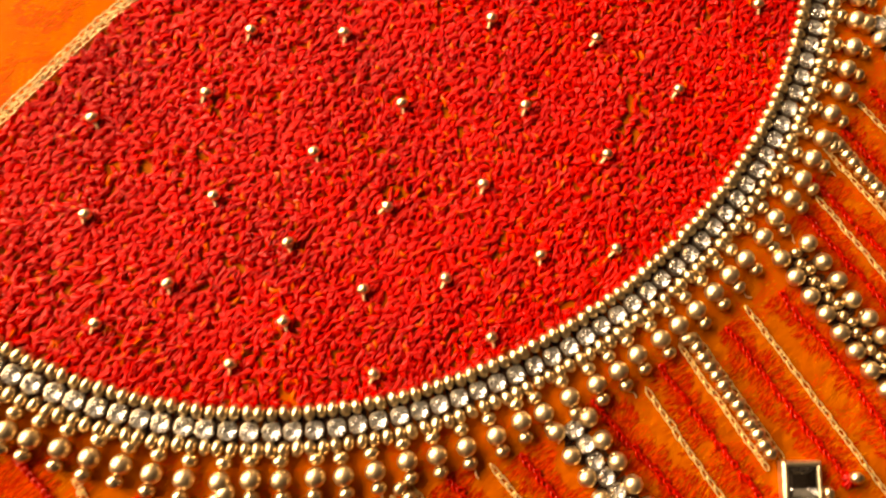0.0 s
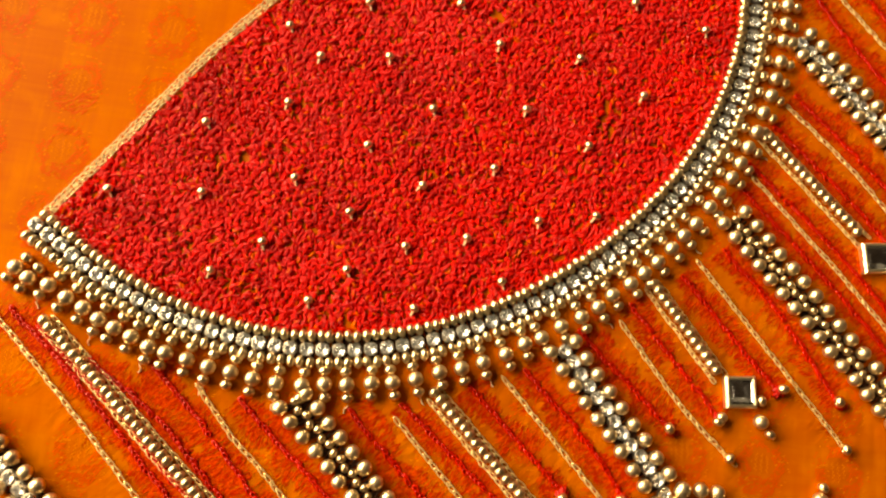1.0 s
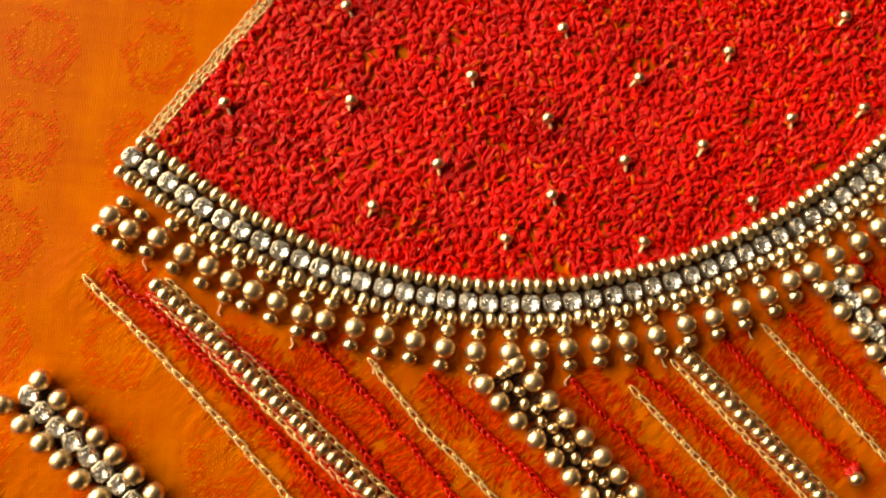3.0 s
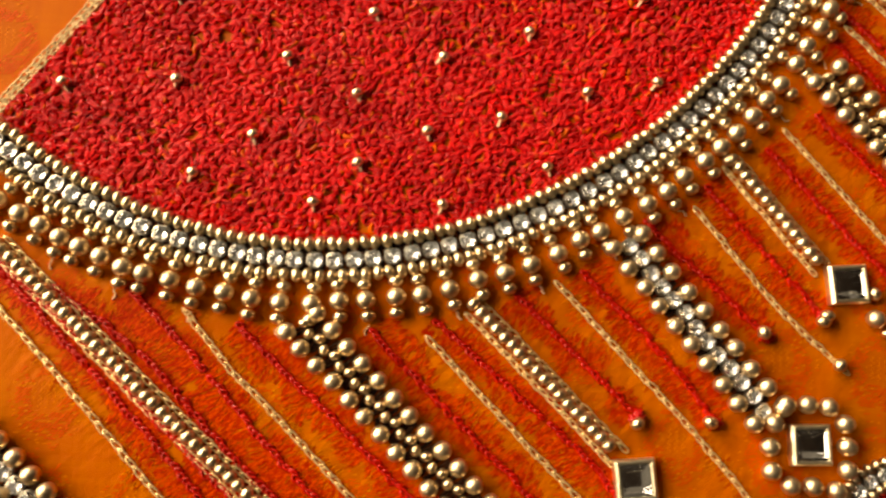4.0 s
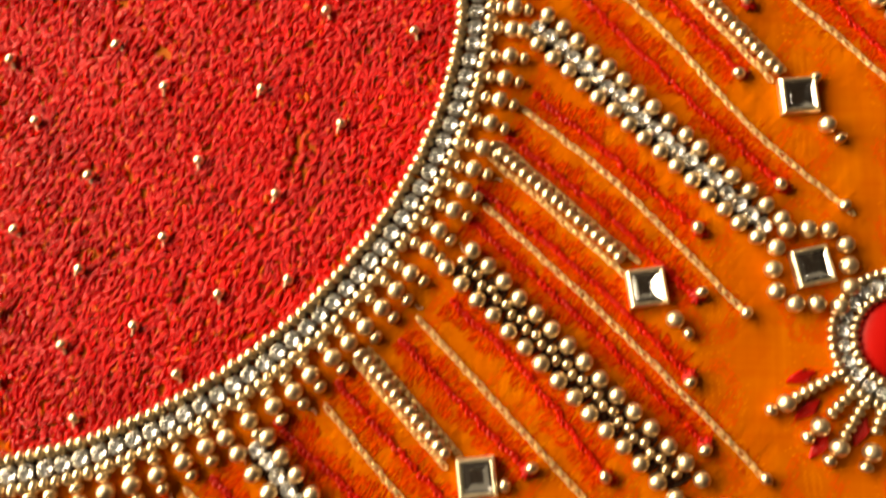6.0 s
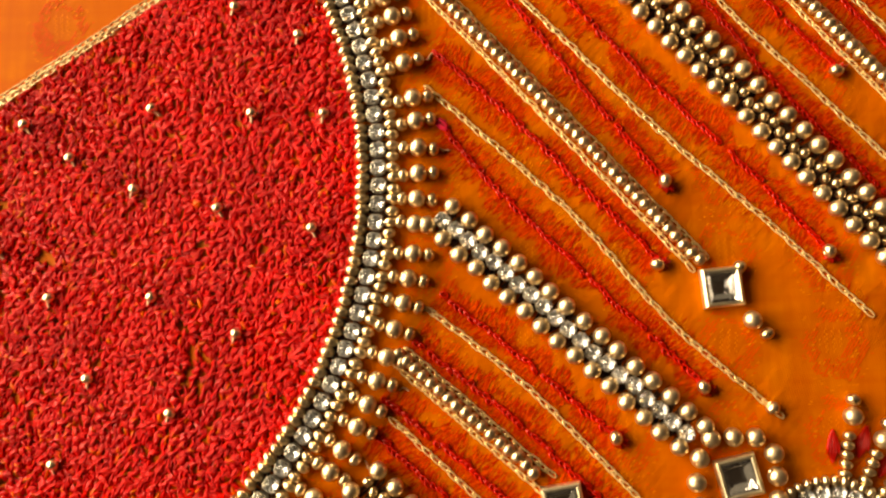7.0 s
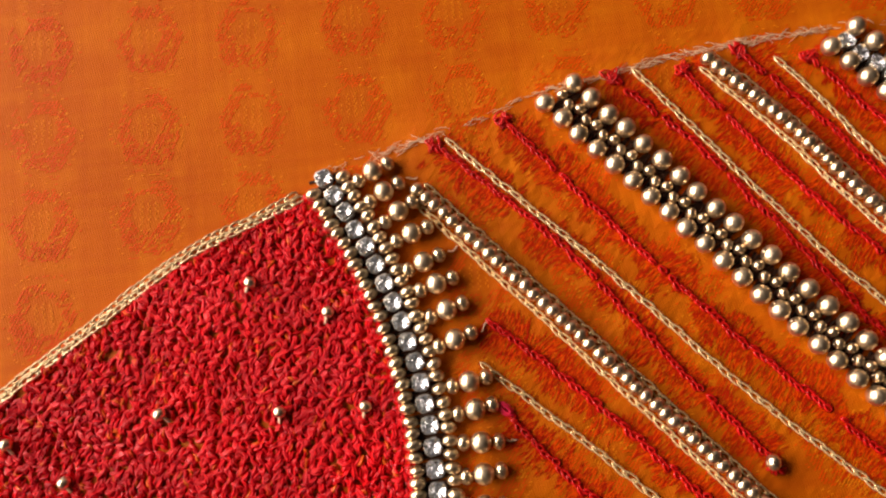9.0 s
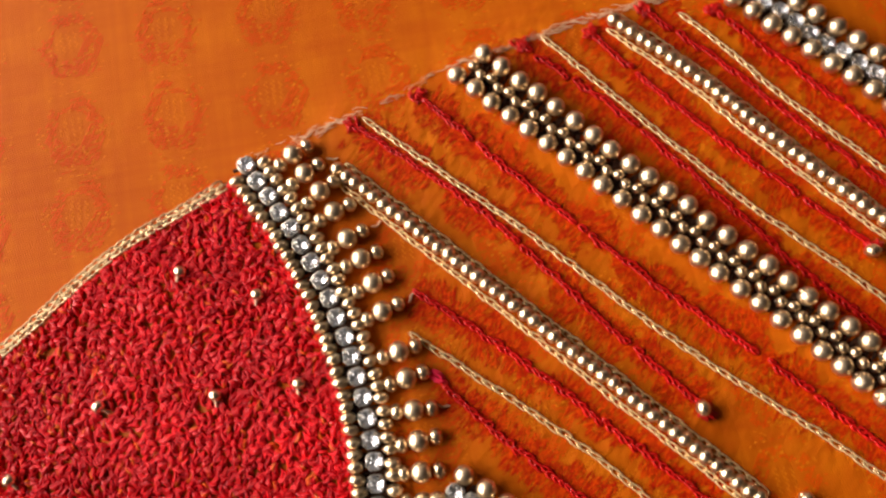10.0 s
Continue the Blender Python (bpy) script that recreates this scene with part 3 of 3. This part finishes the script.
red_line((11.8, 4.1), (29.8, -15.0))
red_line((22.3, 9.3), (39.6, -12.8))
red_line((33.4, 15.4), (51.5, -7.5))
red_line((42.3, 20.9), (53.7, 6.9), (64.1, -9.9))
red_line((46.5, 34.0), (64.1, 14.4), (80.2, -6.0))
red_line((48.5, 39.4), (65.0, 22.1), (79.3, 4.7))
red_line((54.7, 47.6), (69.2, 32.7), (82.0, 17.1))
red_line((59.9, 54.5), (72.2, 41.6), (84.5, 27.9))
red_line((64.0, 81.4), (70.1, 71.8), (84.3, 53.0), (99.0, 34.2))
red_line((64.2, 94.9), (76.0, 80.9), (95.4, 54.4))
red_line((62.6, 121.7), (77.6, 102.4), (89.0, 82.5), (98.8, 67.0))
red_line((73.2, 123.3), (86.7, 102.0), (98.0, 85.4), (109.8, 70.0), (121.8, 52.0))
red_line((90.3, 126.2), (101.1, 111.7), (112.4, 92.1), (118.7, 80.8), (134.0, 58.0))
red_line((100.9, 125.2), (111.6, 106.7), (122.1, 91.6), (129.0, 81.6))
red_line((110.2, 125.8), (118.2, 114.5), (125.5, 102.7), (142.0, 78.0))
red_line((119.9, 123.1), (128.0, 110.5), (148.0, 80.0))


# ---- bead-and-knot ends of the red lines ----
def knot(x, y):
    k = thing("red_knot", x, y, RNG.uniform(0, 360), "small gold bead sewn on a red thread knot", "bead knot", "knots ending the red lines")
    vv, ff = [], []
    for i in range(7):
        a, q = i * 0.9, 1.0 + 0.15 * (i % 3)
        loop = [(q * math.cos(w) * math.cos(a) + 0.35 * math.cos(a * 2.3), q * math.cos(w) * math.sin(a) + 0.35 * math.sin(a * 1.7), 0.45 + 0.42 * math.sin(w)) for w in (0, 0.9, 1.8, 2.7, 3.6, 4.5, 5.4)]
        tube(vv, ff, loop, 0.26, 4, True)
    mesh_object("red_thread", vv, ff, RED_SATIN, k, True, "glossy red thread")
    share("seed_bead", DROP, k, -0.75, 0.55, 1.2, 20)


for x, y in ((8.2, -26.6), (20.0, -28.0), (29.8, -15.1), (39.6, -12.9), (51.6, -7.5), (64.4, -9.9), (80.3, -6.1), (79.4, 4.6), (82.2, 17.3),
             (84.5, 27.9), (99.2, 33.9), (95.5, 54.2), (98.6, 66.5), (122.0, 51.8), (129.1, 81.4)):
    knot(x, y)


# ---- square mirror stones ----
def build_mirror(x, y, size, turn):
    m = thing("mirror_stone", x, y, turn, "square clear glass stone in a tarnished silver setting", "mirror stone", "square mirror stones")
    h = size / 2
    rings = ((h * 1.04, 0.0), (h * 1.04, 1.35), (h * 0.98, 1.62), (h * 0.93, 1.74), (h * 0.84, 1.76), (h * 0.78, 1.62), (h * 0.76, 1.35))
    v, f = [], []
    for q, z in rings:
        v += [(q * sx * MM, q * sy * MM, z * MM) for sx, sy in ((1, 1), (-1, 1), (-1, -1), (1, -1))]
    for r in range(len(rings) - 1):
        for i in range(4):
            j = (i + 1) % 4
            f.append((r * 4 + i, r * 4 + j, r * 4 + 4 + j, r * 4 + 4 + i))
    f.append((3, 2, 1, 0))
    mesh_object("setting", v, f, SILVER, m, False, "silver-gold square setting")
    # the foil well behind the glass: four sloping mirror faces meeting in a small flat
    v, f = [], []
    for q, z in ((h * 0.79, 1.55), (h * 0.34, 0.62)):
        v += [(q * sx * MM, q * sy * MM, z * MM) for sx, sy in ((1, 1), (-1, 1), (-1, -1), (1, -1))]
    f = [(i, (i + 1) % 4, 4 + (i + 1) % 4, 4 + i) for i in range(4)] + [(4, 5, 6, 7)]
    mesh_object("mirror", v, f, MIRROR, m, False, "faceted mirror foil")
    v, f = [], []
    for q, z in ((h * 0.785, 1.56), (h * 0.62, 1.90)):
        v += [(q * sx * MM, q * sy * MM, z * MM) for sx, sy in ((1, 1), (-1, 1), (-1, -1), (1, -1))]
    f = [(i, (i + 1) % 4, 4 + (i + 1) % 4, 4 + i) for i in range(4)] + [(4, 5, 6, 7), (3, 2, 1, 0)]
    mesh_object("glass", v, f, GLASS, m, False, "clear bevelled glass")
    return m


for x, y, turn in ((43.6, -7.6, 0), (6.8, -35.7, 1), (34.4, -32.0, -3), (74.3, 19.6, 2), (104.0, 49.2, -2), (79.4, -17.7, 1), (101.3, 20.3, 6), (137.0, 43.5, 0)):
    build_mirror(x, y, 6.0, turn)


def bead_cluster(name, label, group, beads):
    x0, y0 = beads[0][0], beads[0][1]
    b = thing(name, x0, y0, 0, label, "bead drop", group)
    for x, y, big in beads:
        share("large_bead" if big else "small_bead", BIG if big else DROP, b, x - x0, y - y0, 1.42 if big else 0.8, RNG.uniform(0, 180), RNG.uniform(-15, 15))


for x, y in ((43.6, -7.6), (74.3, 19.6), (104.0, 49.2), (6.8, -35.7)):
    bead_cluster("mirror_pendant", "large and small gold bead hanging from a mirror stone", "pendants of the mirror stones",
                 [(x + 3.6, y - 5.7, True), (x + 5.6, y - 8.1, False)])
for x, y in ((39.7, -12.4), (77.4, -22.3), (47.9, -9.3), (107.3, 52.0)):
    bead_cluster("single_bead", "single small gold bead sewn beside a mirror stone", "single beads", [(x, y, False)])
for x, y in ((108.3, 29.8), (40.8, -20.2), (64.5, -18.5), (88.5, -12.1), (89.6, 13.9)):
    bead_cluster("end_bead", "single small gold bead ending a gold stitch line", "beads ending the gold lines", [(x, y, False)])
for x, y in ((34.4, -32.0), (101.3, 20.3)):
    ring = [(-3.3, 6.3), (0.1, 6.1), (3.4, 5.6), (5.7, 2.9), (5.6, -0.5), (5.2, -4.0), (3.0, -6.9), (-0.6, -6.1), (-4.0, -5.8), (-6.7, -3.5), (-6.6, 0.1), (-5.5, 3.6)]
    bead_cluster("bead_ring", "ring of large gold beads round a mirror stone", "bead rings", [(x + a, y + c, True) for a, c in ring])


# ---- single beads scattered over the red field ----
def spot(x, y):
    s = thing("spot_bead", x, y, RNG.uniform(-135, -60), "small pale gold bead sewn on crimson stitching", "bead", "beads scattered on the red field")
    share("seed_bead", MID, s, 0, 0, 1.1, 0, RNG.uniform(-25, 25), (0.86, 0.86, 0.86))
    vv, ff, bow = [], [], RNG.uniform(-0.4, 0.4)
    tube(vv, ff, [(q, bow * math.sin(q), 1.2 - 0.34 * q * q) for q in (0.4, 0.8, 1.15, 1.5)], 0.26, 5)
    mesh_object("stitch", vv, ff, PALE, s, True, "pale thread stitch")


for group in ([(-26.0, 58.8), (-3.3, 62.6), (13.5, 60.3), (26.7, 52.6), (2.0, 48.7), (-17.0, 48.1), (-29.9, 40.0), (14.8, 41.5), (-4.6, 36.0), (-78.9, 29.5)],
              [(-61.4, 29.5), (-43.9, 32.9), (-18.9, 32.1), (-33.1, 26.3), (4.2, 25.5), (15.9, 26.8), (-49.5, 20.0), (-22.1, 19.8), (-10.1, 21.7)],
              [(-58.9, 14.2), (-33.3, 15.0), (-3.3, 13.2), (-40.4, 8.9), (-20.3, 7.7), (32.2, 107.3), (42.3, 100.7), (16.4, 91.7), (33.0, 88.4)],
              [(44.9, 86.6), (1.9, 85.4), (12.2, 78.5), (25.7, 73.4), (40.7, 67.9), (-39.8, 58.3), (-45.8, 48.2), (-61.5, 43.6), (-30.3, 70.6)],
              [(-11.5, 71.2), (-46.2, 64.6), (-13.4, 82.0), (-5.4, 92.2)]):
    for x, y in group:
        spot(x, y)


# ---- round motifs: red dome, bead and crystal rings, bead stalks with red leaves ----
def build_round(x, y, stalks):
    b = thing("round_motif", x, y, 0, "round motif of red satin dome ringed by crystals and gold beads", "embroidered motif", "round motifs")
    v, f = [(0, 0, 2.3 * MM)], []
    for k in range(1, 13):
        for i in range(48):
            w, q = 2 * math.pi * i / 48, 6.7 * k / 12
            v.append((q * math.cos(w) * MM, q * math.sin(w) * MM, (2.3 * math.sqrt(1 - (k / 12) ** 2) + 0.05 * math.sin(q * math.cos(w) * 6)) * MM))
    f = [(0, 1 + i, 1 + (i + 1) % 48) for i in range(48)]
    f += [(1 + k * 48 + i, 49 + k * 48 + i, 49 + k * 48 + (i + 1) % 48, 1 + k * 48 + (i + 1) % 48) for k in range(11) for i in range(48)]
    mesh_object("dome", v, f, DOME_RED, b, True, "padded dark red satin stitch dome")
    for r, n in ((11.0, 50), (7.5, 34)):
        for i in range(n):
            a = 360 * i / n
            share("seed_bead", TINY, b, r * math.cos(radians(a)), r * math.sin(radians(a)), 0.85, a + 90 + RNG.uniform(-10, 10), 0, (0.78, 0.78, 0.78))
    for i in range(24):
        a = 15 * i
        crystal(b, 9.25 * math.cos(radians(a)), 9.25 * math.sin(radians(a)), a, 0.72, 0.88)
    for a, r in stalks:
        build_stalk(x, y, a, r)


def build_stalk(x, y, a, r):
    s = thing("bead_stalk", x, y, a, "stalk of gold seed beads ending in a large bead", "bead stalk", "stalks round the motifs")
    n = int((r - 2.0 - 12.2) / 1.45) + 1
    for i in range(n):
        share("seed_bead", TINY, s, 12.2 + i * 1.45, 0, 0.85, RNG.uniform(-10, 10), 0, (0.88, 0.88, 0.88))
    share("large_bead", BIG, s, r, 0, 1.42, 20)
    share("seed_bead", DROP, s, r + 2.5, 0, 0.8, 0)


def build_leaf(x, y, a, r):
    vv, ff = [], []
    for k in range(-2, 3):
        tube(vv, ff, [(u - 2.4 + 0.3 * abs(k) * (1 if u < 2 else -1), k * 0.42 * math.sin(math.pi * (u + 0.5) / 6), 0.25 + 0.28 * math.sin(math.pi * u / 5)) for u in range(6)], 0.27, 4)
    leaf = mesh_object("red_leaf", vv, ff, RED_SATIN)
    leaf.matrix_basis = pose((x + r * math.cos(radians(a))) * MM, (y + r * math.sin(radians(a))) * MM, 0, 0, 0, a)
    tagged(leaf, "small red satin stitch leaf between bead stalks", "satin stitch", "red leaves")


build_round(47.9, -46.0, ((61, 20.8), (46, 18.9), (33, 21.6), (18, 19.5)))
for a, r in ((68, 15.2), (53, 17.5), (39, 15.8), (28, 18.0)):
    build_leaf(47.9, -46.0, a, r)
build_round(113.3, 7.1, ((201.6, 21.5), (218, 19.5), (230, 20.2), (244, 18.5), (258, 21.0), (72, 21.0), (57, 19.0), (42, 21.0)))
for a, r in ((194, 17.0), (209.5, 18.8), (224, 21.6), (237, 16.0), (79, 16.0), (64, 17.5), (49, 16.0)):
    build_leaf(113.3, 7.1, a, r)
build_leaf(82.0, -57.0, 90, 19.0)
build_stalk(85.0, -57.0, 92, 17.5)

# ---- loose ends: one bright pink loop, pale thread ends past some drops ----
vv, ff = [], []
for k in range(4):
    tube(vv, ff, [(1.3 * math.cos(w) * (1 - 0.12 * k), 0.7 * math.sin(w) * (1 - 0.2 * k), 0.3 + 0.15 * k + 0.1 * math.sin(w)) for w in (0, 0.8, 1.6, 2.4, 3.2, 4.0, 4.8, 5.6)], 0.16, 4, True)
pink = tagged(mesh_object("pink_loop", vv, ff, PINK), "small bright pink loop of thread on orange silk", "thread loop")
pink.matrix_basis = pose(0.0640, 0.0820, 0, 0, 0, -50)
for s in DROPS[2::3]:
    x, y, h = FINE[int(s * 10)]
    vv, ff = [], []
    tube(vv, ff, [(q, 0.25 * math.sin(3 * q + s), 0.35 - 0.12 * q) for q in (0.0, 0.4, 0.8, 1.2, 1.6)], 0.14, 4)
    end = tagged(mesh_object("thread_end", vv, ff, PALE), "short pale thread end beside a bead drop", "thread end", "thread ends")
    end.matrix_basis = pose((x + 10.2 * math.sin(radians(h))) * MM, (y - 10.2 * math.cos(radians(h))) * MM, 0, 0, 0, h - 90 + RNG.uniform(-40, 40))

# ---- frayed pale thread along the line of the cut ----
def frayed(points, seed):
    rng = random.Random(seed)
    v, f = [], []
    for x, y, h in smooth_line(points, 0.42):
        full = 0.45 + 1.3 * noise.noise((x * 0.16, y * 0.16, seed))
        for k in range(2):
            if rng.random() > 0.9 * full:
                continue
            a = radians(h + rng.gauss(0, 22))
            off, l = rng.gauss(0, 0.28), rng.uniform(0.5, 1.3)
            px, py = x - off * math.sin(radians(h)), y + off * math.cos(radians(h))
            bow = rng.uniform(-0.3, 0.3)
            tube(v, f, [(px + l * u * math.cos(a) - bow * (1 - u * u) * math.sin(a), py + l * u * math.sin(a) + bow * (1 - u * u) * math.cos(a), 0.06 + 0.14 * (1 - u * u)) for u in (-1, -0.4, 0.4, 1)], rng.uniform(0.035, 0.07), 3)
    tagged(mesh_object("frayed_thread", v, f, PALE), "frayed pale thread line on orange silk", "thread line")


frayed([(45.8, 121.4), (60.6, 122.8), (71.8, 124.6), (79.0, 126.1), (91.3, 126.7), (109.7, 127.2), (150.0, 124.5)], 1)


# ---- woven motifs of the brocade, row by row ----
def motif_mesh(seed):
    """A thick paisley ring woven in rows of short floats, with a thin outline round it and a few pale floats in its eye."""
    rng = random.Random(seed)
    open_at = rng.uniform(0.9, 2.4)
    v, f, pale = [], [], []

    def dash(x, y, l, w, lean, light=False):
        b = len(v)
        v.extend(((x + px) * MM, (y + py) * MM, 0.012 * MM) for px, py in ((-l, -w - lean), (l, -w + lean), (l, w + lean), (-l, w - lean)))
        f.append((b, b + 1, b + 2, b + 3))
        pale.append(light)

    for j in range(-20, 21):
        for i in range(-14, 15):
            x, y = i * 0.56 + (0.28 if j % 2 else 0) + rng.uniform(-0.05, 0.05), j * 0.40
            q, a = math.hypot(x * 1.08, y * 0.92), math.atan2(y, x)
            lop = max(0.0, math.cos(a - open_at - math.pi))
            q *= 0.84 * (1 - 0.055 * math.cos(6 * a + 0.5))
            inner, outer = 1.9 + 0.5 * (1 - lop), 4.15 + 0.7 * lop
            gap = abs((a - open_at + math.pi) % (2 * math.pi) - math.pi) < 0.30
            if inner < q < outer and not (gap and q > 3.0) and rng.random() > 0.22:
                dash(x, y, 0.23, 0.10, 0.12, rng.random() < 0.10)
            elif abs(q - outer - 0.70) < 0.20 and rng.random() > 0.6:
                dash(x, y, 0.22, 0.07, 0.05, rng.random() < 0.5)
            elif q < inner - 0.55 and i % 2 == 0:
                dash(x, y, 0.07, 0.16, 0.0, True)
    me = bpy.data.meshes.new("woven_motif")
    me.from_pydata(v, [], f)
    me.materials.append(MOTIF)
    me.materials.append(PALE_FLOAT)
    for p, light in zip(me.polygons, pale):
        p.material_index = int(light)
    return me


MOTIFS = [motif_mesh(k) for k in range(6)]
for j in range(-3, 15):
    for i in range(-9, 11):
        x, y = 7.0 + 15.7 * i + 1.9 * (j - 11) + RNG.uniform(-0.4, 0.4), 149.8 - 2.0 * i + 13.6 * (j - 11) + RNG.uniform(-0.4, 0.4)
        if not (-135 < x < 175 and -60 < y < 178) or inside(x, y, FIELD[::4]):
            continue
        share("woven_motif", RNG.choice(MOTIFS), CLOTH, x, y, 0.0, -7 + RNG.uniform(-8, 8), 0, (1, 1, 1))

pull_cloth()

# ---- table and room ----
slab("table_top", -0.30, -0.24, -0.035, 0.38, 0.32, -0.002, WOOD, "plain brown wooden table top under the cloth", "table", "object")
slab("floor", -6.0, -6.0, -0.80, 6.0, 6.0, -0.75, WOOD, "plain wooden floor", "floor")
# two invented dark sides, out of view, so mirrors and beads reflect black there
slab("dark_screen_east", 1.6, -1.5, -0.75, 1.7, 1.5, 1.75, DARK_SCREEN, "unseen dark screen added to darken reflections", "wall")
slab("dark_screen_south", -1.6, -1.6, -0.75, 1.7, -1.5, 1.75, DARK_SCREEN, "unseen dark screen added to darken reflections", "wall")
# invented dark slab above, stands in for the phone's dark reflection in beads
slab("ceiling", -1.6, -1.5, 1.75, 1.6, 1.5, 1.85, DARK_SCREEN, "unseen dark slab added overhead to darken bead centres", "ceiling")
